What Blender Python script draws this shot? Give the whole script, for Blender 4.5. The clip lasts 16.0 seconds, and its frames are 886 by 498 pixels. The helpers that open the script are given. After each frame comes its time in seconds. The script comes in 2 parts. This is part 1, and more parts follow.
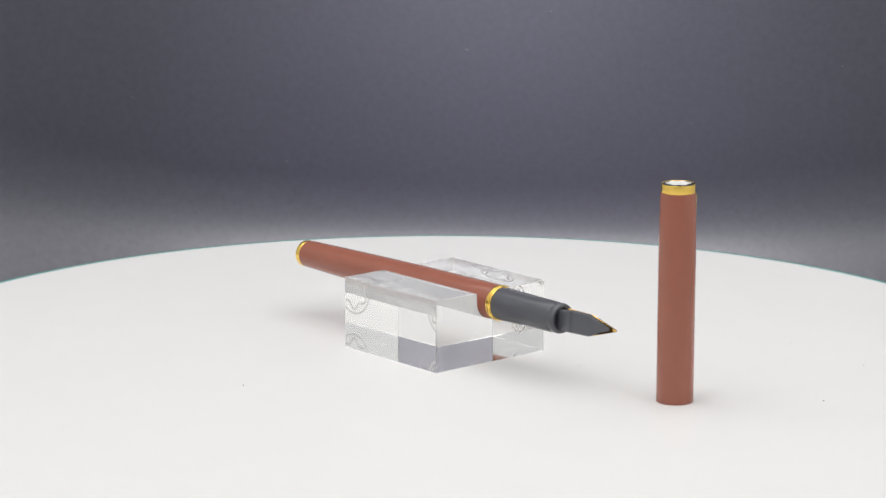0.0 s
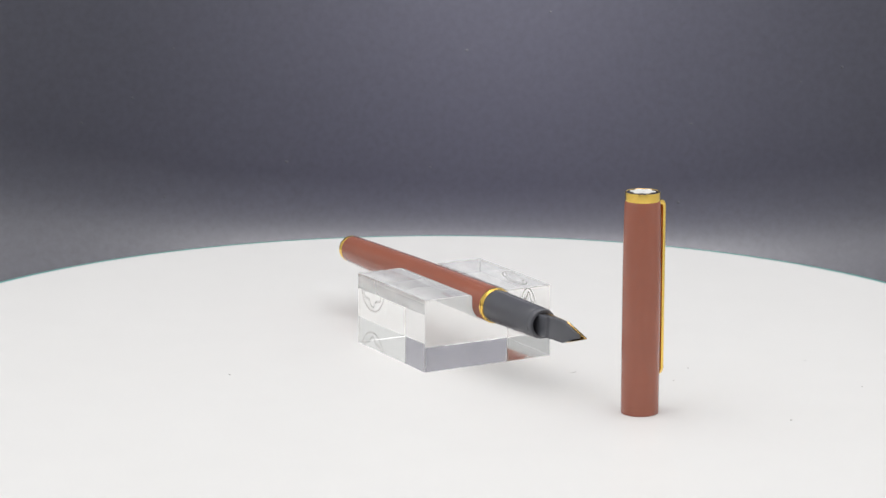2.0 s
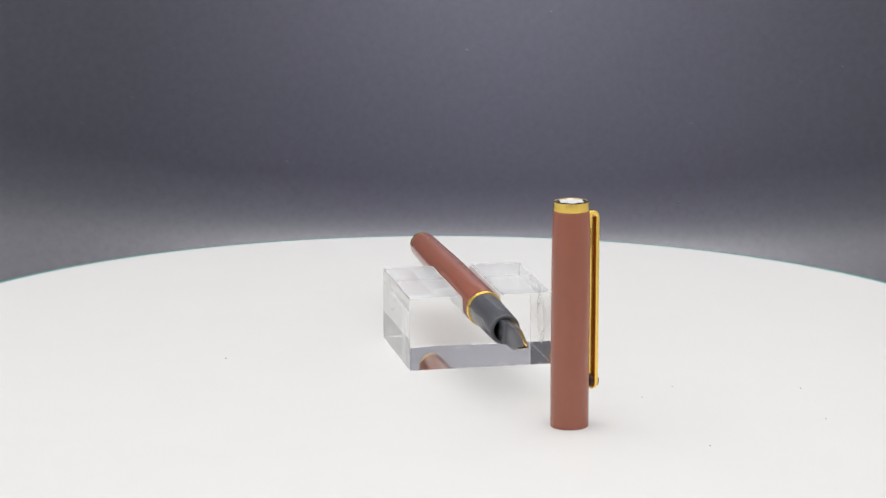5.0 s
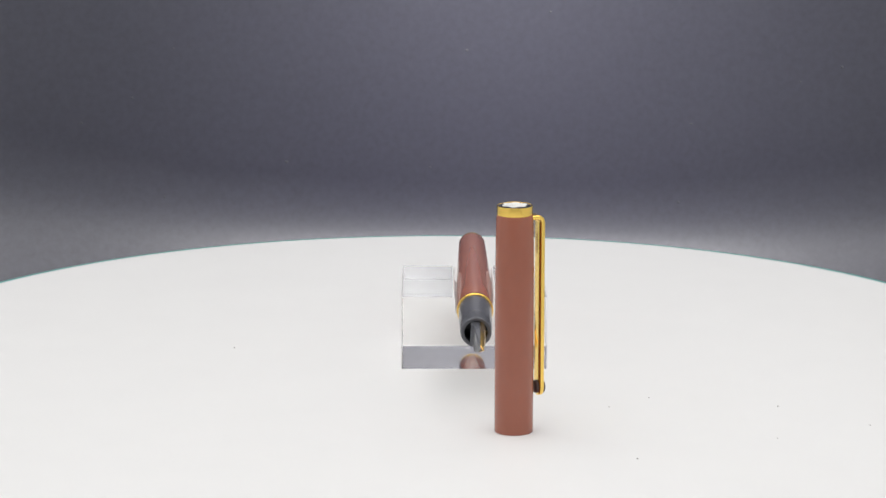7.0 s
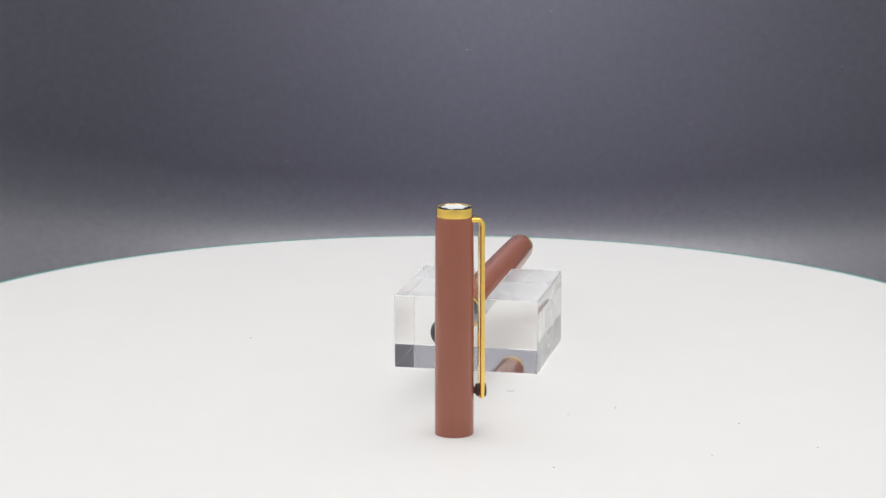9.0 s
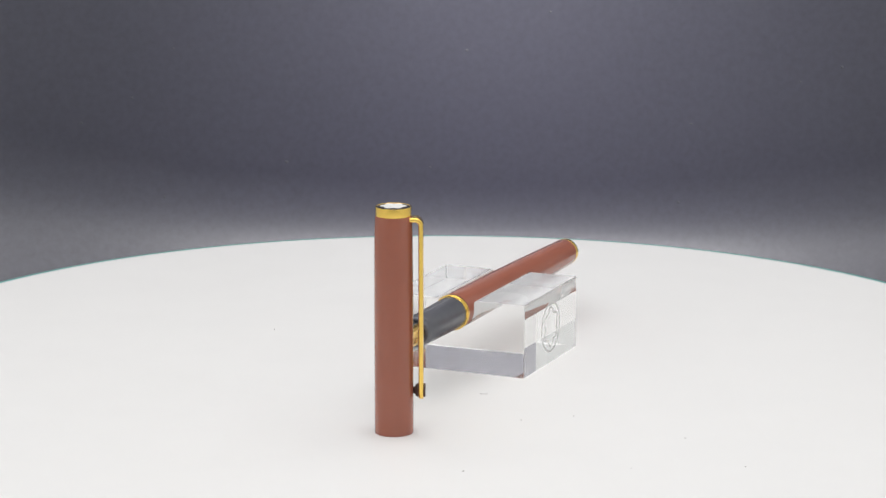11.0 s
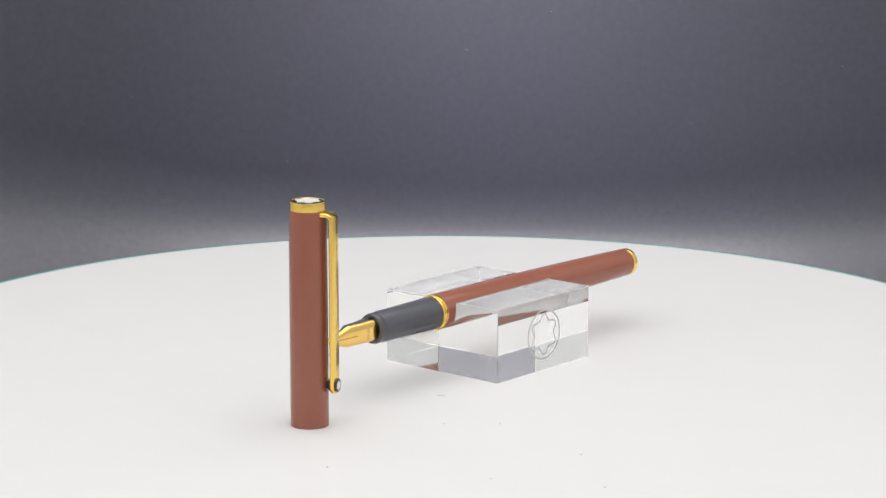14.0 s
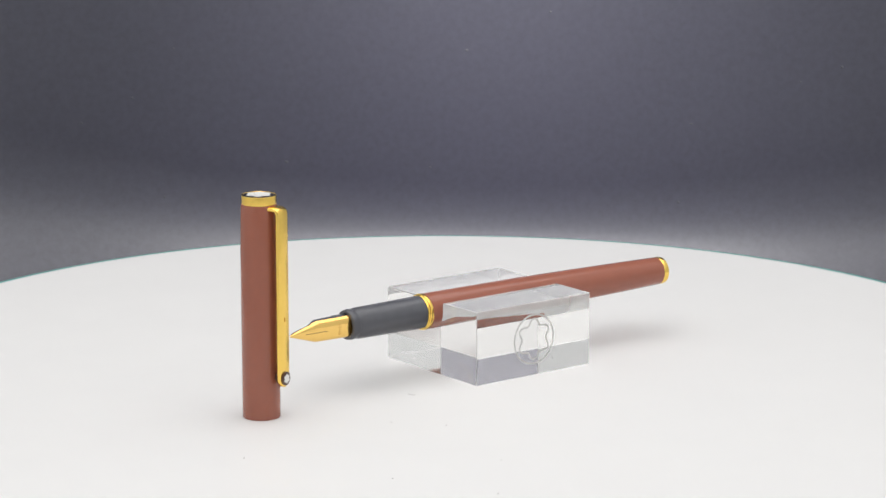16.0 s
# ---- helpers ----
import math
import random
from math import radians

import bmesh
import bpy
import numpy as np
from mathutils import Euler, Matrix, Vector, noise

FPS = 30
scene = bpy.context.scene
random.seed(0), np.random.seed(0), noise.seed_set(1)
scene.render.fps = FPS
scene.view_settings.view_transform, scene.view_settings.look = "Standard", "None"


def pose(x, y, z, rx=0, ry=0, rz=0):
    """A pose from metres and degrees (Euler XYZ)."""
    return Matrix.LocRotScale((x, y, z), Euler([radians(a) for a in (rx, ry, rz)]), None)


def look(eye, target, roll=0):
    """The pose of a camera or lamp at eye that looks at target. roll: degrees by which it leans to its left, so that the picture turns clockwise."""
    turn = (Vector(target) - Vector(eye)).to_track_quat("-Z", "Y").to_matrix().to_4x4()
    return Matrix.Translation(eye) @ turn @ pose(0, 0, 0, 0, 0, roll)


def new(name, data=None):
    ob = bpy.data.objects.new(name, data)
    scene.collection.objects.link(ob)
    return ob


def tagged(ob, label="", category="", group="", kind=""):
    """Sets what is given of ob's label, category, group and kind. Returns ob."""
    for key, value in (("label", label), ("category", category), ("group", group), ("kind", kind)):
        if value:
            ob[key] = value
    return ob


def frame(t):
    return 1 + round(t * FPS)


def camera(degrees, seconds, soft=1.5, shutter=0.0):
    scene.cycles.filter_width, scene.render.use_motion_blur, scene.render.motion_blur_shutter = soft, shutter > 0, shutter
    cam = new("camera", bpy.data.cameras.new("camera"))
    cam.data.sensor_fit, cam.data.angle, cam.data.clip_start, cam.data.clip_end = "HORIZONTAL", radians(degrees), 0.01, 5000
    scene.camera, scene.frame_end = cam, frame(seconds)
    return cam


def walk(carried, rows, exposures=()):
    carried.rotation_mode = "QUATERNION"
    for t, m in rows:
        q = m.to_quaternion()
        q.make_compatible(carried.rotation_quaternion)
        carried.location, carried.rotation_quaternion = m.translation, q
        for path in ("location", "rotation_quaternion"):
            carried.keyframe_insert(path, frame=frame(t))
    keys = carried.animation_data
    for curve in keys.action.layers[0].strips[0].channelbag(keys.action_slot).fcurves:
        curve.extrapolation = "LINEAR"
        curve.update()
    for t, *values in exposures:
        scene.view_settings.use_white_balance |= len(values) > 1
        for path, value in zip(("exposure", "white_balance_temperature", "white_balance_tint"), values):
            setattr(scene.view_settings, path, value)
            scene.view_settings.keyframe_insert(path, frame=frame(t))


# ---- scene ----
cam = camera(17.238, 16.0, soft=1.5)
CAM = pose(-0.0004, -0.74086, 0.18815, 77.922, 0, -0.042)
walk(cam, [(0.0, CAM), (16.0, CAM)])

# ---- light ----
world = bpy.data.worlds.new("studio")
scene.world = world
world.use_nodes = True
world.node_tree.nodes["Background"].inputs["Color"].default_value = (0.9, 0.95, 1.0, 1)
world.node_tree.nodes["Background"].inputs["Strength"].default_value = 0.05
scene.view_settings.exposure = 0.0


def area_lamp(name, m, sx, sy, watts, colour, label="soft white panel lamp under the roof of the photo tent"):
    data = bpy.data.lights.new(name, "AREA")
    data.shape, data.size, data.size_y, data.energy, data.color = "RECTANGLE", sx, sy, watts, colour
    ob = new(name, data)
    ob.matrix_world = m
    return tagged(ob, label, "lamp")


area_lamp("tent_lamp", pose(0, -0.10, 0.53), 0.76, 0.94, 3.76, (1.0, 0.985, 0.982))
# Added, unseen: a narrow lamp that makes the bright patch on the backdrop.
area_lamp("added_backdrop_lamp", look((0.02, 0.05, 0.30), (0.026, 0.36, 0.042)), 0.06, 0.05, 0.130, (1.0, 0.988, 0.985), "added unseen lamp that brightens the upper middle of the charcoal backdrop").data.spread = radians(43)


# ---- materials ----
def material(name):
    m = bpy.data.materials.new(name)
    m.use_nodes = True
    t = m.node_tree
    return m, t, t.nodes["Principled BSDF"]


def noise_node(t, scale, detail=4.0, rough=0.5, stretch=None):
    co = t.nodes.new("ShaderNodeTexCoord")
    n = t.nodes.new("ShaderNodeTexNoise")
    n.inputs["Scale"].default_value, n.inputs["Detail"].default_value, n.inputs["Roughness"].default_value = scale, detail, rough
    if stretch:
        mp = t.nodes.new("ShaderNodeMapping")
        mp.inputs["Scale"].default_value = stretch
        t.links.new(co.outputs["Object"], mp.inputs["Vector"])
        t.links.new(mp.outputs["Vector"], n.inputs["Vector"])
    else:
        t.links.new(co.outputs["Object"], n.inputs["Vector"])
    return n


def ramp(t, source, lo, hi, a=0.2, b=0.8):
    r = t.nodes.new("ShaderNodeMapRange")
    r.inputs["From Min"].default_value, r.inputs["From Max"].default_value = a, b
    r.inputs["To Min"].default_value, r.inputs["To Max"].default_value = lo, hi
    t.links.new(source, r.inputs["Value"])
    return r.outputs["Result"]


def mixed(t, factor, c1, c2):
    m = t.nodes.new("ShaderNodeMix")
    m.data_type = "RGBA"
    t.links.new(factor, m.inputs["Factor"])
    m.inputs["A"].default_value, m.inputs["B"].default_value = (*c1, 1), (*c2, 1)
    return m.outputs["Result"]


def bumped(t, b, source, strength, distance):
    n = t.nodes.new("ShaderNodeBump")
    n.inputs["Strength"].default_value, n.inputs["Distance"].default_value = strength, distance
    t.links.new(source, n.inputs["Height"])
    t.links.new(n.outputs["Normal"], b.inputs["Normal"])


def varied(name, c1, c2, scale, rough, spread=0.06, metal=0.0, fine=3000.0, bump=0.15, depth=0.00002, stretch=None, ior=1.5):
    """A surface with cloudy variation, fine grain and uneven gloss."""
    m, t, b = material(name)
    big, small = noise_node(t, scale, 3, 0.55, stretch), noise_node(t, fine, 3, 0.6)
    t.links.new(mixed(t, ramp(t, big.outputs["Fac"], 0, 1), c1, c2), b.inputs["Base Color"])
    t.links.new(ramp(t, big.outputs["Fac"], rough - spread, rough + spread), b.inputs["Roughness"])
    b.inputs["Metallic"].default_value, b.inputs["IOR"].default_value = metal, ior
    bumped(t, b, small.outputs["Fac"], bump, depth)
    return m


LACQUER = varied("rust_lacquer", (0.345, 0.116, 0.074), (0.315, 0.104, 0.066), 120, 0.17, 0.03, fine=300, bump=0.02, depth=0.000004)
GOLD = varied("polished_gold", (0.98, 0.67, 0.16), (0.94, 0.63, 0.14), 500, 0.16, 0.03, metal=1.0, fine=6000, bump=0.05, depth=0.00001)
NIB_GOLD = varied("brushed_nib_gold", (0.95, 0.63, 0.20), (0.90, 0.58, 0.17), 500, 0.15, 0.05, metal=1.0, fine=6000, bump=0.1, depth=0.00001)
RESIN = varied("dark_grey_resin", (0.084, 0.086, 0.099), (0.096, 0.098, 0.112), 300, 0.23, 0.04, fine=300, bump=0.02, depth=0.000004)
BLACK = varied("black_resin", (0.014, 0.013, 0.016), (0.020, 0.018, 0.022), 400, 0.25, 0.05)
BROWN_BLACK = varied("dark_brown_ebonite", (0.06, 0.028, 0.025), (0.08, 0.04, 0.034), 600, 0.3, 0.05)
WHITE_INLAY = varied("white_inlay", (0.86, 0.85, 0.82), (0.80, 0.79, 0.76), 600, 0.3, 0.05)
PLATTER = varied("white_platter_plastic", (0.80, 0.795, 0.785), (0.765, 0.76, 0.755), 16, 0.5, 0.08, fine=1500, bump=0.08, depth=0.00003)
EDGE = varied("teal_edge", (0.10, 0.34, 0.32), (0.13, 0.38, 0.36), 30, 0.3, 0.05)
BACKDROP = varied("charcoal_backdrop", (0.069, 0.068, 0.097), (0.049, 0.048, 0.070), 380, 0.38, 0.04, fine=1200, bump=0.06, depth=0.00003, ior=1.75)
TENT = varied("white_tent_cloth", (0.88, 0.89, 0.885), (0.85, 0.86, 0.855), 3, 0.8, 0.05, fine=200, bump=0.03, depth=0.0001)
ROOM = varied("pale_room_paint", (0.78, 0.78, 0.78), (0.74, 0.74, 0.745), 4, 0.8, 0.05, fine=200, bump=0.03, depth=0.0001)
LINT = varied("pale_lint", (0.135, 0.135, 0.15), (0.10, 0.10, 0.115), 300, 0.8)
DUST = varied("grey_dust", (0.36, 0.33, 0.31), (0.25, 0.23, 0.22), 300, 0.8)
NIB_MARK = varied("worn_nib_mark", (0.80, 0.52, 0.16), (0.70, 0.45, 0.14), 900, 0.45, metal=0.8)
SPOT_GOLD = varied("orange_gold", (0.80, 0.42, 0.06), (0.70, 0.36, 0.05), 900, 0.35, metal=0.9)
MARK = varied("engraved_mark", (0.72, 0.48, 0.18), (0.62, 0.40, 0.14), 900, 0.5, metal=0.6)


def make_acrylic():
    m, t, b = material("clear_acrylic")
    b.inputs["Base Color"].default_value = (0.995, 0.993, 0.98, 1)
    b.inputs["Transmission Weight"].default_value = 1.0
    b.inputs["IOR"].default_value = 1.49
    b.inputs["Roughness"].default_value = 0.0
    return m


def make_frost():
    m, t, b = material("frosted_engraving")
    b.inputs["Base Color"].default_value = (0.84, 0.84, 0.825, 1)
    b.inputs["Roughness"].default_value = 0.7
    n = noise_node(t, 2500, 3, 0.6)
    t.links.new(ramp(t, n.outputs["Fac"], 0.65, 0.9), b.inputs["Alpha"])
    return m


def make_milled():
    """The channel's milled, unpolished acrylic."""
    m, t, b = material("milled_acrylic")
    b.inputs["Base Color"].default_value = (0.97, 0.98, 0.975, 1)
    b.inputs["Transmission Weight"].default_value = 0.4
    b.inputs["IOR"].default_value = 1.49
    n = noise_node(t, 900, 4, 0.6, (1.0, 0.15, 1.0))
    t.links.new(ramp(t, n.outputs["Fac"], 0.3, 0.6), b.inputs["Roughness"])
    return m


def make_worn():
    """The block's scuffed underside."""
    m, t, b = material("scuffed_acrylic")
    b.inputs["Base Color"].default_value = (0.93, 0.95, 0.97, 1)
    b.inputs["IOR"].default_value = 1.49
    b.inputs["Transmission Weight"].default_value = 1.0
    n = noise_node(t, 420, 5, 0.65, (0.25, 1.0, 1.0))
    t.links.new(ramp(t, n.outputs["Fac"], 0.0, 0.06), b.inputs["Roughness"])
    return m


def make_chamfer():
    """The block's narrow bevels, rough and slightly whitish."""
    m, t, b = material("whitish_bevel_acrylic")
    b.inputs["Base Color"].default_value = (0.95, 0.95, 0.94, 1)
    b.inputs["IOR"].default_value = 1.49
    b.inputs["Transmission Weight"].default_value = 0.8
    n = noise_node(t, 700, 4, 0.6)
    t.links.new(ramp(t, n.outputs["Fac"], 0.25, 0.5), b.inputs["Roughness"])
    return m


ACRYLIC, FROST, MILLED, WORN, CHAMFER = make_acrylic(), make_frost(), make_milled(), make_worn(), make_chamfer()


# ---- building helpers ----
def mesh_of(name, bm, mat, smooth=35):
    bmesh.ops.recalc_face_normals(bm, faces=bm.faces)
    me = bpy.data.meshes.new(name)
    bm.to_mesh(me)
    bm.free()
    me.materials.append(mat)
    if smooth:
        me.shade_smooth()
        me.set_sharp_from_angle(angle=radians(smooth))
    return me


def part(name, bm, mat, parent, label="", smooth=35):
    ob = new(name, mesh_of(name, bm, mat, smooth))
    ob.parent = parent
    return tagged(ob, label)


def thing(name, label, category, kind=""):
    return tagged(new(name), label, category, kind=kind)


def lathe(profile, axis="z", steps=72, closed=False):
    """Turn (radius, height) pairs round an axis; radius 0 makes a pole. closed joins the last ring to the first."""
    bm = bmesh.new()
    rings = []
    for r, h in profile:
        ring = []
        for i in range(1 if r == 0 else steps):
            a = 2 * math.pi * i / steps
            p = (r * math.cos(a), r * math.sin(a), h)
            ring.append(bm.verts.new(p if axis == "z" else (p[0], p[2], p[1])))
        rings.append(ring)
    pairs = list(zip(rings, rings[1:]))
    if closed:
        pairs.append((rings[-1], rings[0]))
    for lo, hi in pairs:
        for i in range(steps):
            j = (i + 1) % steps
            quad = [lo[i % len(lo)], lo[j % len(lo)], hi[j % len(hi)], hi[i % len(hi)]]
            face = list(dict.fromkeys(quad))
            if len(face) > 2:
                bm.faces.new(face)
    return bm


def prism(outline, depth, frame_of):
    """Sweep a closed (u, v) outline from w = 0 to depth; frame_of(u, v, w) gives the place."""
    bm = bmesh.new()
    lo = [bm.verts.new(frame_of(u, v, 0)) for u, v in outline]
    hi = [bm.verts.new(frame_of(u, v, depth)) for u, v in outline]
    bm.faces.new(lo), bm.faces.new(hi)
    for i in range(len(lo)):
        j = (i + 1) % len(lo)
        bm.faces.new((lo[i], lo[j], hi[j], hi[i]))
    return bm


def band(radius_of, width, depth, frame_of, steps=144):
    """A closed line of even width that follows radius_of(angle), with depth."""
    bm = bmesh.new()
    rows = []
    for i in range(steps):
        a = 2 * math.pi * i / steps
        r = radius_of(a)
        slope = (radius_of(a + 0.001) - radius_of(a - 0.001)) / 0.002 / r
        half = width / 2 * math.sqrt(1 + slope * slope)
        rows.append([bm.verts.new(frame_of(q * math.sin(a), q * math.cos(a), w)) for q, w in ((r - half, 0), (r + half, 0), (r + half, depth), (r - half, depth))])
    for i in range(steps):
        p, q = rows[i], rows[(i + 1) % steps]
        for k in range(4):
            bm.faces.new((p[k], p[(k + 1) % 4], q[(k + 1) % 4], q[k]))
    return bm


def lobed(radius, wave, steps=96):
    """The outline of a rounded shape with six lobes, one of them up."""
    return [(radius * (1 + wave * math.cos(6 * a)) * math.sin(a), radius * (1 + wave * math.cos(6 * a)) * math.cos(a))
            for a in (2 * math.pi * i / steps for i in range(steps))]


def rounded(bm, offset, segments=2, angle=40, beyond=-1.0, above=-1.0, below=1.0):
    bmesh.ops.recalc_face_normals(bm, faces=bm.faces)
    bm.normal_update()
    edges = [e for e in bm.edges if len(e.link_faces) == 2 and e.calc_face_angle(0) > radians(angle) and max(abs(v.co.x) for v in e.verts) > beyond and max(v.co.z for v in e.verts) > above and max(v.co.z for v in e.verts) < below]
    bmesh.ops.bevel(bm, geom=edges, offset=offset, segments=segments, profile=0.6, affect="EDGES", clamp_overlap=beyond < 0)
    return bm


def box(x0, x1, y0, y1, z0, z1):
    bm = bmesh.new()
    bmesh.ops.create_cube(bm, size=1)
    for v in bm.verts:
        v.co = ((x0 + x1) / 2 + v.co.x * (x1 - x0), (y0 + y1) / 2 + v.co.y * (y1 - y0), (z0 + z1) / 2 + v.co.z * (z1 - z0))
    return bm


# ---- the setting ----
TABLE = -0.078          # the backdrop's floor lies below the platter's top
BACK_Y, BACK_TOP = 0.360, 0.528


def sweep_radius(x):
    """The sheet bends more softly towards its sides than behind the platter."""
    d = min(abs(x - 0.035), 0.30)
    return 0.056 + 0.50 * d * d


def sheet_y(x, z):
    """How far back the sheet lies at this place and height."""
    r = sweep_radius(x)
    h = min(max((z - TABLE) / r, 0), 1)
    return BACK_Y - r + r * math.sin(math.acos(1 - h))


def make_backdrop():
    """One charcoal sheet: flat on the table, curving up behind."""
    columns = 48
    bm = bmesh.new()
    sides = []
    for lift in (0.0, 0.002):
        rows = []
        for i in range(columns + 1):
            x = -0.30 + 0.60 * i / columns
            r = sweep_radius(x)
            line = [(-0.13, TABLE), (0.0, TABLE), (0.15, TABLE)]
            line += [(BACK_Y - r + r * math.sin(a), TABLE + r * (1 - math.cos(a))) for a in (math.pi / 2 * k / 40 for k in range(41))]
            line += [(BACK_Y, z) for z in (0.1, 0.3, 0.45, BACK_TOP)]
            rows.append([bm.verts.new((x, y + lift, z - lift)) for y, z in line])
        sides.append(rows)
        for p, q in zip(rows, rows[1:]):
            for k in range(len(p) - 1):
                bm.faces.new((p[k], p[k + 1], q[k + 1], q[k]))
    front, back = sides
    for i in (0, columns):
        for k in range(len(front[i]) - 1):
            bm.faces.new((front[i][k], front[i][k + 1], back[i][k + 1], back[i][k]))
    for k in (0, -1):
        for i in range(columns):
            bm.faces.new((front[i][k], front[i + 1][k], back[i + 1][k], back[i][k]))
    ob = new("backdrop", mesh_of("backdrop", bm, BACKDROP, 30))
    return tagged(ob, "charcoal grey sheet sweeping up behind the turntable", "backdrop", kind="structure")


def make_tent():
    # All unseen: added to close the set and bounce light onto it.
    for name, args in (("wall_west", (-0.42, -0.40, -1.0, 0.72, -0.125, 0.56)), ("wall_east", (0.40, 0.42, -1.0, 0.72, -0.125, 0.56)),
                       ("wall_south", (-0.40, 0.40, -1.02, -1.0, -0.125, 0.56)), ("wall_north", (-0.40, 0.40, 0.70, 0.72, -0.125, 0.56)),
                       ("ceiling", (-0.42, 0.42, -1.02, 0.72, 0.561, 0.58)), ("floor", (-0.42, 0.42, -1.02, 0.72, -0.125, TABLE - 0.0021))):
        dark = name == "wall_south"
        ob = new(name, mesh_of(name, box(*args), ROOM if dark else TENT, 0))
        tagged(ob, "plain pale grey room wall" if dark else "plain white cloth panel of the photo tent", "wall" if dark else "tent panel", kind="structure")


def make_lint():
    """Pale specks caught on the backdrop's upright part."""
    rng = random.Random(4)
    bm = bmesh.new()
    for x, z, r in ((-0.1179, 0.0116, 0.0007), (-0.1019, 0.0305, 0.0006), (0.0095, 0.0298, 0.0008), (0.0411, 0.0444, 0.0007), (0.1521, 0.0233, 0.0008), (-0.0594, -0.0133, 0.0008),
                    (-0.1376, 0.0018, 0.0007), (0.0952, 0.0015, 0.0006), (0.1364, 0.0176, 0.0006), (-0.0045, -0.0154, 0.0006), (0.0907, -0.0289, 0.0007), (-0.1062, -0.0267, 0.0006)):
        y = sheet_y(x, z)
        bmesh.ops.create_icosphere(bm, subdivisions=1, radius=r * 0.85, matrix=Matrix.Translation((x, y - 0.0002, z)) @ Matrix.Diagonal((1 + 0.4 * rng.random(), 0.4, 1, 1)))
    ob = new("lint_specks", mesh_of("lint_specks", bm, LINT, 60))
    return tagged(ob, "pale lint specks on the charcoal backdrop", "lint", kind="stuff")


# ---- the turntable ----
RADIUS = 0.1595


def make_turntable():
    top = thing("turntable", "round white plastic turntable platter with thin edge", "turntable")
    part("platter", lathe([(0, 0), (0.05, 0), (0.1, 0), (RADIUS - 0.0018, 0), (RADIUS - 0.0018, -0.010), (0.05, -0.010), (0, -0.010)], steps=256), PLATTER, top)
    part("edge_band", lathe([(RADIUS - 0.0018, -0.00004), (RADIUS - 0.0002, -0.00008), (RADIUS, -0.0004), (RADIUS, -0.0096), (RADIUS - 0.0018, -0.010)], steps=256, closed=True), EDGE, top, "thin teal edge band")
    base = thing("pedestal", "low round white drum carrying the turntable platter", "pedestal")
    part("drum", lathe([(0, -0.0105), (0.09, -0.0105), (0.095, -0.014), (0.1, TABLE + 0.003), (0.098, TABLE), (0, TABLE)], steps=96), PLATTER, base)
    return top


def make_dust():
    """A hair and small grains on the platter."""
    bm = bmesh.new()
    grains = [(0.0943, -0.0413, 0.00022), (-0.0503, -0.0262, 0.00022), (0.0640, 0.0040, 0.00018), (0.0618, -0.0093, 0.00018), (0.0930, 0.0180, 0.00018), (0.1092, -0.0060, 0.00016), (0.1196, 0.0180, 0.00020)]
    for x, y, size in grains:
        bmesh.ops.create_icosphere(bm, subdivisions=1, radius=size, matrix=Matrix.Translation((x, y, size * 0.4)) @ Matrix.Diagonal((1.3, 1, 0.5, 1)))
    for i in range(9):
        a = 0.55 + 0.12 * i
        p = Vector((0.0359 + 0.0022 * (i / 8 - 0.5) * math.cos(a), -0.0062 + 0.0022 * (i / 8 - 0.5) * math.sin(a), 0.00005))
        bmesh.ops.create_icosphere(bm, subdivisions=1, radius=0.00006, matrix=Matrix.Translation(p) @ Matrix.Rotation(a, 4, "Z") @ Matrix.Diagonal((3.2, 0.8, 0.7, 1)))
    ob = new("dust_specks", mesh_of("dust_specks", bm, DUST, 60))
    return tagged(ob, "tiny grey dust grains and a hair on the white platter", "dust", kind="stuff")


# ---- the acrylic stand ----
SX, SY, SZ, GAP = 0.0375, 0.0373, 0.0191, 0.00008
GROOVE_R, GROOVE_Z = 0.0049, 0.0166


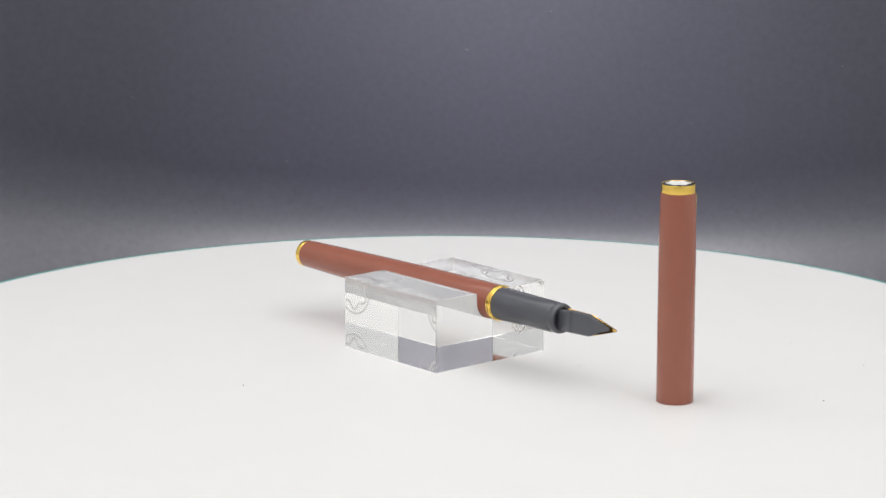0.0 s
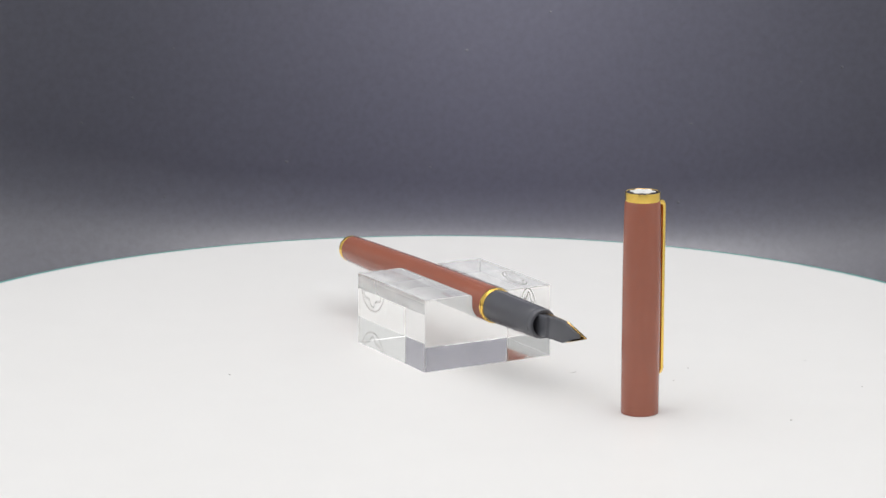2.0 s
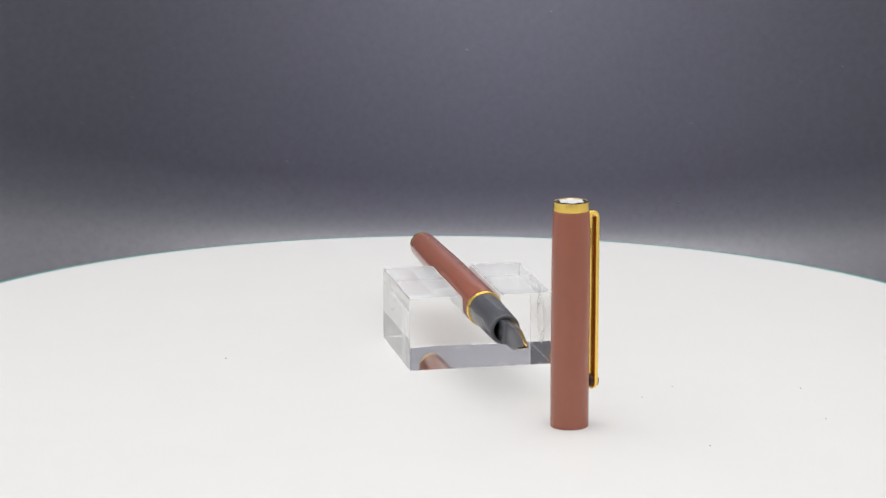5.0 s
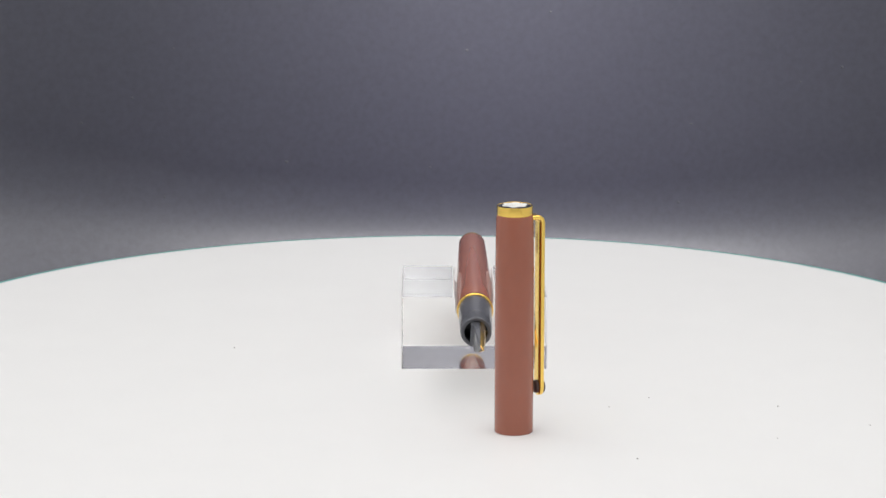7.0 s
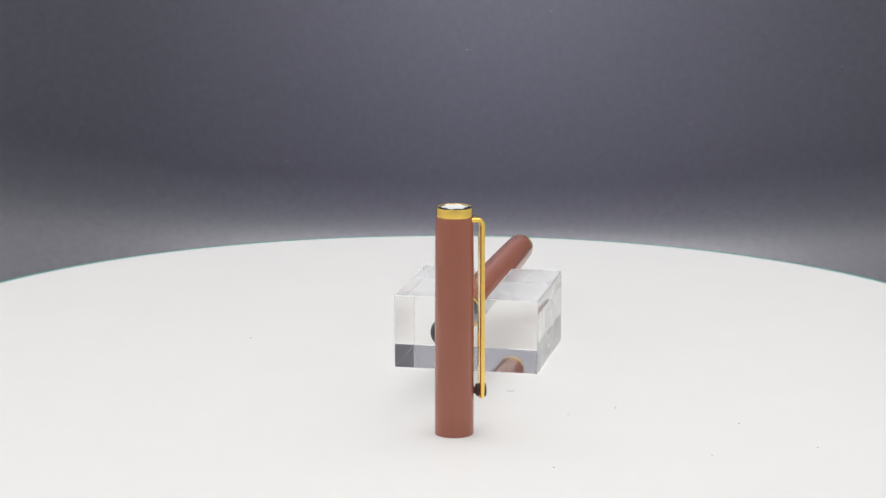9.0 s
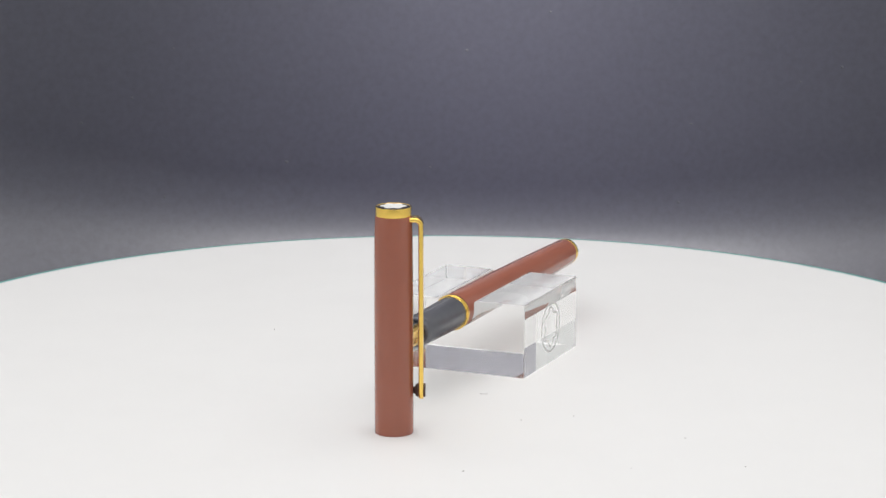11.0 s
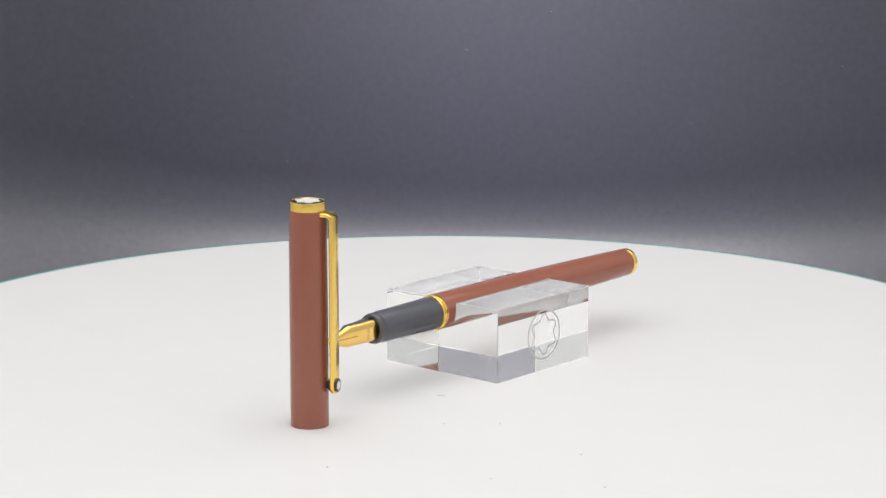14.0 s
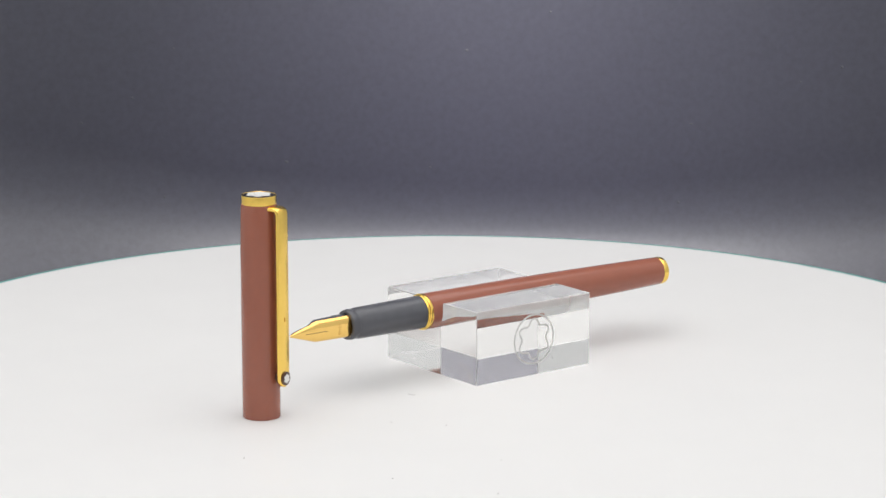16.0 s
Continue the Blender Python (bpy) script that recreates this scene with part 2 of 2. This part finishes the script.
def make_stand():
    """A clear block with a rounded channel along y for the pen."""
    stand = thing("pen_stand", "clear acrylic block with a rounded channel and frosted emblem", "pen stand")
    lip = 0.0007
    right = [(GROOVE_R * math.sin(a), GROOVE_Z - GROOVE_R * math.cos(a)) for a in (math.pi / 2 * i / 16 for i in range(17))]
    right += [(GROOVE_R + lip - lip * math.cos(a), SZ - lip + lip * math.sin(a)) for a in (math.pi / 2 * i / 6 for i in range(7))]
    right.append((GROOVE_R + lip + 0.0005, SZ))
    left = [(-x, z) for x, z in reversed(right[1:])]
    outline = left + right + [(SX / 2, SZ), (SX / 2, GAP), (-SX / 2, GAP), (-SX / 2, SZ)]
    bm = rounded(prism(outline, SY, lambda u, v, w: (u, w - SY / 2, v)), 0.00013, 1, 50, SX * 0.45, 0.001)
    bm = rounded(bm, 0.00006, 1, 60, SX * 0.45, below=0.001)
    block = part("block", bm, ACRYLIC, stand, smooth=12)
    block.visible_shadow = False
    block.data.materials.append(MILLED)
    block.data.materials.append(WORN)
    block.data.materials.append(CHAMFER)
    for f in block.data.polygons:
        c = f.center
        if abs(c.x) < GROOVE_R + lip * 0.9 and c.z > 0.005 and abs(f.normal.y) < 0.5 and c.z < SZ - 0.00002:
            f.material_index = 1
        n = sorted(abs(v) for v in f.normal)
        if n[1] > 0.5 and f.area < 0.0004 * SX and abs(c.x) > 0.009:  # whitish bevels along the edges
            f.material_index = 3
        if f.normal.z < -0.9:
            f.material_index = 2
    face = lambda u, v, w: (SX / 2 - 0.00004 + w, u, SZ / 2 + v)
    emblem = part("emblem_ring", band(lambda a: 0.0064, 0.00052, 0.00003, face), FROST, stand, "frosted engraved ring", 0)
    part("emblem_outline", band(lambda a: 0.0046 * (1 + 0.15 * math.cos(6 * a)), 0.00052, 0.00003, face), FROST, stand, "frosted engraved six-lobed outline", 0)
    rng = random.Random(7)
    bm = bmesh.new()
    for k in range(50):
        x, y = rng.uniform(-0.48, 0.48) * SX, rng.uniform(-0.48, 0.48) * SY
        size = rng.choice((0.0003, 0.0005, 0.0009, 0.0016))
        a = rng.gauss(0.1, 0.25)
        bmesh.ops.create_cube(bm, size=1, matrix=Matrix.Translation((x, y, GAP + 0.00006)) @ Matrix.Rotation(a, 4, "Z") @ Matrix.Diagonal((size, 0.00006, 0.00002, 1)))
    scratches = part("scratches", bm, FROST, stand, "fine pale scratches on the underside", 0)
    tagged(scratches, kind="stuff")
    return stand


# ---- the pen ----
def make_pen():
    """Along y: nib at -y, tail at +y; the nib's upper side faces +x."""
    pen = thing("fountain_pen", "uncapped rust-brown fountain pen with gold trim lying in the stand", "fountain pen")
    part("barrel", lathe([(0, -0.0210), (0.0044, -0.0210), (0.0045, -0.0215), (0.00460, -0.0209), (0.00462, -0.010), (0.00455, 0.010), (0.00430, 0.029),
                          (0.00400, 0.046), (0.00374, 0.0577), (0.00370, 0.0581), (0, 0.0581)], "y"), LACQUER, pen, "smooth rust-brown lacquered barrel")
    part("barrel_ring", lathe([(0.0040, -0.0230), (0.00442, -0.0230), (0.00452, -0.0228), (0.00454, -0.02255), (0.00448, -0.0224), (0.00464, -0.0223), (0.00469, -0.0221), (0.00469, -0.0217), (0.00463, -0.02145), (0.0040, -0.02145)], "y", closed=True), GOLD, pen, "polished gold ring")
    part("tail_cap", lathe([(0, 0.0579), (0.0035, 0.0579), (0.00370, 0.0582), (0.00370, 0.0592), (0.00362, 0.0597), (0.0033, 0.0600), (0.0015, 0.0601), (0, 0.0601)], "y"), GOLD, pen, "gold end cap")
    grip = part("grip_section", lathe([(0.0030, -0.0222), (0.00425, -0.0222), (0.00428, -0.0229), (0.00420, -0.028), (0.00405, -0.037), (0.00398, -0.0426), (0.00385, -0.0432),
                                       (0.00370, -0.0436), (0.00370, -0.0440), (0.00388, -0.0444), (0.00392, -0.0449), (0.00384, -0.0454), (0.00370, -0.0458), (0.00360, -0.0459),
                                       (0.0030, -0.0459), (0.0029, -0.0458), (0.0029, -0.0400), (0.0028, -0.0385)], "y", closed=True), RESIN, pen, "smooth dark grey resin grip")
    part("grip_core", lathe([(0, -0.0385), (0.0029, -0.0385), (0.0029, -0.0370), (0, -0.0370)], "y", 32), BLACK, grip)

    # nib: a thin gold plate with folded sides, drawn to a point
    def half(v):
        if v > -0.0545:
            return 0.0028 - 0.0001 * (-0.045 - v) / 0.0095
        k = min(1, (-0.0545 - v) / 0.0088)
        return 0.0027 * (1 - k) ** 0.92 + 0.00020

    def top_x(v):
        k = min(1, max(0, (-0.048 - v) / 0.0153))
        return 0.0023 - 0.0006 * k * k

    bm = bmesh.new()
    stations = [-0.0400 - 0.0233 * i / 34 for i in range(35)]
    rows_out, rows_in = [], []
    n = 18
    for v in stations:
        h, x0 = half(v), top_x(v)
        fold = min(h, 0.0007)
        line = []
        for i in range(n + 1):
            u = -1 + 2 * i / n
            side = max(0, abs(u) - 0.72) / 0.28
            line.append((x0 - 0.0005 * (h / 0.0029) * u * u - fold * side ** 2, h * (abs(u) ** 0.92) * (1 if u > 0 else -1)))
        rows_out.append([bm.verts.new((a, v, b)) for a, b in line])
        rows_in.append([bm.verts.new((a - 0.00022, v, b * 0.94)) for a, b in line])
    for rows, flip in ((rows_out, False), (rows_in, True)):
        for p, q in zip(rows, rows[1:]):
            for i in range(n):
                bm.faces.new((p[i], p[i + 1], q[i + 1], q[i]) if not flip else (p[i], q[i], q[i + 1], p[i + 1]))
    for k in (0, n):
        for (p, q), (r, s) in zip(zip(rows_out, rows_out[1:]), zip(rows_in, rows_in[1:])):
            bm.faces.new((p[k], q[k], s[k], r[k]))
    for e in (0, -1):
        for i in range(n):
            bm.faces.new((rows_out[e][i], rows_out[e][i + 1], rows_in[e][i + 1], rows_in[e][i]))
    nib = part("nib", bm, NIB_GOLD, pen, "tapered gold nib with a fine slit", 50)
    bm = bmesh.new()
    for i in range(14):
        v = -0.0528 - 0.0058 * i / 13
        bmesh.ops.create_cube(bm, size=1, matrix=Matrix.Translation((top_x(v), v, 0)) @ Matrix.Diagonal((0.00004, 0.00050, 0.00012, 1)))
    part("slit", bm, BLACK, nib, "thin dark slit", 0)
    bm = bmesh.new()
    for i, (w, z) in enumerate(((0.0006, 0.0011), (0.0009, 0.0005), (0.0006, -0.0001), (0.0009, -0.0007), (0.0007, -0.0013))):
        bmesh.ops.create_cube(bm, size=1, matrix=Matrix.Translation((top_x(-0.0485) - 0.00002, -0.0487, z)) @ Matrix.Diagonal((0.00006, w, 0.00028, 1)))
    part("nib_engraving", bm, NIB_MARK, nib, "small worn engraved marks", 0)
    # feed: a faceted tongue under the nib
    bm = bmesh.new()
    rows = []
    for v, h, back in ((-0.0390, 0.0026, -0.0014), (-0.0490, 0.0027, -0.0014), (-0.0494, 0.0028, -0.0008), (-0.0552, 0.0027, -0.0005), (-0.0585, 0.0012, 0.0004), (-0.0611, 0.0005, 0.0010)):
        x1 = top_x(v) - 0.00045
        rows.append([bm.verts.new(p) for p in ((x1, v, h * 0.5), (x1 - min(0.0012, (x1 - back) * 0.45), v, h), (back + 0.0002, v, h), (back, v, h * 0.85), (back, v, -h * 0.85), (back + 0.0002, v, -h), (x1 - min(0.0012, (x1 - back) * 0.45), v, -h), (x1, v, -h * 0.5))])
    for p, q in zip(rows, rows[1:]):
        for i in range(8):
            bm.faces.new((p[i], p[(i + 1) % 8], q[(i + 1) % 8], q[i]))
    bm.faces.new(rows[0]), bm.faces.new(rows[-1])
    part("feed", rounded(bm, 0.00006, 1, 20), RESIN, pen, "faceted dark grey feed under the nib", 20)
    for ob in pen.children:
        if ob.name.split(".")[0] in ("nib", "feed"):
            ob.matrix_basis = pose(0, -0.0005, 0, 0, 3, 0)
    return pen


# ---- the cap ----
def make_cap():
    """Stands on its open end; the clip is on its +x side."""
    cap = thing("pen_cap", "rust-brown pen cap with gold ring and clip standing upright", "pen cap")
    part("cap_tube", lathe([(0.0040, 0.0), (0.0045, 0.0), (0.00461, 0.00012), (0.00462, 0.004), (0.00462, 0.030), (0.00457, 0.042), (0.00448, 0.0485),
                            (0.00440, 0.0514), (0.00434, 0.0522), (0.00428, 0.0526), (0.0040, 0.05265), (0.0038, 0.0500), (0.0039, 0.02)], closed=True), LACQUER, cap, "smooth rust-brown lacquered tube")
    part("top_ring", lathe([(0.0036, 0.0526), (0.00418, 0.0526), (0.00424, 0.0527), (0.00425, 0.0528), (0.00426, 0.0545), (0.00425, 0.0547), (0.00419, 0.0548), (0.00410, 0.0548), (0.00402, 0.0547), (0.0038, 0.0541), (0.0036, 0.0541)], closed=True), GOLD, cap, "broad polished gold ring")
    dome = part("top_disc", lathe([(0, 0.0535), (0.0037, 0.0535), (0.00400, 0.0546), (0.00395, 0.0547), (0.0037, 0.0548), (0.002, 0.05485), (0, 0.05485)]), BLACK, cap, "glossy black top disc")
    part("white_inlay", prism(lobed(0.0028, 0.12), 0.00012, lambda u, v, w: (v, u, 0.0548 + w)), WHITE_INLAY, dome, "white six-lobed inlay", 40)

    # clip: a strap that leaves the tube, bends down and ends round
    inner, thick, wide = 0.0059, 0.0011, 0.0042
    bend = 0.0013
    end_z = 0.0104
    centre_x = inner + thick / 2
    mid = [(0.0036, 0.0518)]
    mid += [(centre_x - bend + bend * math.sin(a), 0.0518 - bend + bend * math.cos(a)) for a in (math.pi / 2 * i / 10 for i in range(11))]
    mid += [(centre_x, z) for z in (0.046, 0.038, 0.030, 0.022, 0.016)]
    tail = [(centre_x, end_z + (0.0021 * math.cos(a)), 0.0021 * math.sin(a)) for a in (math.pi * (0.5 + 0.5 * i / 8) for i in range(9))]
    section = []
    for i, (x, z) in enumerate(mid):
        x2, z2 = mid[min(i + 1, len(mid) - 1)]
        x1, z1 = mid[max(i - 1, 0)]
        d = Vector((x2 - x1, z2 - z1)).normalized()
        section.append((x, z, Vector((-d.y, d.x)), wide / 2))
    for x, z, h in tail:
        section.append((x, z, Vector((1, 0)), max(h, 0.0002)))
    bm = bmesh.new()
    rows = []
    for x, z, nrm, h in section:
        c = min(0.0004, h * 0.5)
        loop = []
        for v, w in ((-h, -0.2), (-h, 0.2), (-h + c * 0.4, 0.42), (-h + c, 0.5), (h - c, 0.5), (h - c * 0.4, 0.42), (h, 0.2), (h, -0.2), (h - c * 0.4, -0.42), (h - c, -0.5), (-h + c, -0.5), (-h + c * 0.4, -0.42)):
            loop.append(bm.verts.new((x + nrm.x * w * thick, v, z + nrm.y * w * thick)))
        rows.append(loop)
    for p, q in zip(rows, rows[1:]):
        for i in range(12):
            bm.faces.new((p[i], p[(i + 1) % 12], q[(i + 1) % 12], q[i]))
    bm.faces.new(rows[0]), bm.faces.new(rows[-1])
    clip = part("clip", bm, GOLD, cap, "polished gold spring clip", 40)
    out = inner + thick
    along = lambda prof: lathe([(r, h) for r, h in prof], "z", 40)

    def sideways(bm, z):
        bmesh.ops.transform(bm, matrix=pose(0, 0, z, 0, 90, 0), verts=bm.verts)
        return bm
    button = part("button", sideways(along([(0, out - 0.0002), (0.0015, out - 0.0002), (0.00165, out + 0.0001), (0.00165, out + 0.0004), (0.0015, out + 0.0005), (0, out + 0.0005)]), end_z), BROWN_BLACK, clip, "dark brown round button")
    part("button_inlay", prism(lobed(0.00105, 0.15, 60), 0.00008, lambda u, v, w: (out + 0.00048 + w, u, end_z + v)), WHITE_INLAY, button, "white six-lobed inlay", 40)
    part("knob", sideways(along([(0, 0.0046), (0.0008, 0.0046), (0.0009, 0.0050), (0.0014, 0.0052), (0.0016, 0.0055), (0.0016, 0.0058), (0.0014, 0.00595), (0, 0.00595)]), end_z), BROWN_BLACK, clip, "dark knob behind the clip")
    bm = bmesh.new()
    rng = random.Random(3)
    z = 0.0475
    while z > 0.0425:
        s = rng.uniform(0.0003, 0.0006)
        bmesh.ops.create_cube(bm, size=1, matrix=Matrix.Translation((inner - 0.00001, 0.0003, z)) @ Matrix.Diagonal((0.00006, rng.uniform(0.0006, 0.0010), s, 1)))
        z -= s + 0.0002
    part("clip_engraving", bm, MARK, clip, "small engraved marks inside the clip", 0)
    # A thin orange oval on the clip's outer face.
    bm = bmesh.new()
    bmesh.ops.create_uvsphere(bm, u_segments=16, v_segments=10, radius=0.5, matrix=pose(out - 0.00001, 0.0001, 0.0249) @ Matrix.Diagonal((0.00008, 0.0007, 0.0014, 1)))
    part("orange_spot", bm, SPOT_GOLD, clip, "small orange spot in the gold")
    return cap


make_backdrop()
make_tent()
make_lint()
turntable = make_turntable()
dust = make_dust()
pen_stand = make_stand()
fountain_pen = make_pen()
pen_cap = make_cap()

STAND_AT = pose(0.00051, 0.01193, 0, 0, 0, 40.49)
PEN_AT = STAND_AT @ pose(0.0002, 0, 0.01632, -0.12, 0, 0)
CAP_AT = pose(0.05747, -0.04119, 0, 0, 0, 61.7)


def turned(t):
    """The platter's turn in degrees, nearly even."""
    return -5.76168 * t - 0.004832 * t * t + 0.00016104 * t ** 3


def motions():
    """Everything on the platter turns with it."""
    for ob, m in ((turntable, Matrix()), (dust, Matrix()), (pen_stand, STAND_AT), (fountain_pen, PEN_AT), (pen_cap, CAP_AT)):
        walk(ob, [(0.5 * i, pose(0, 0, 0, 0, 0, turned(0.5 * i)) @ m) for i in range(33)])


motions()
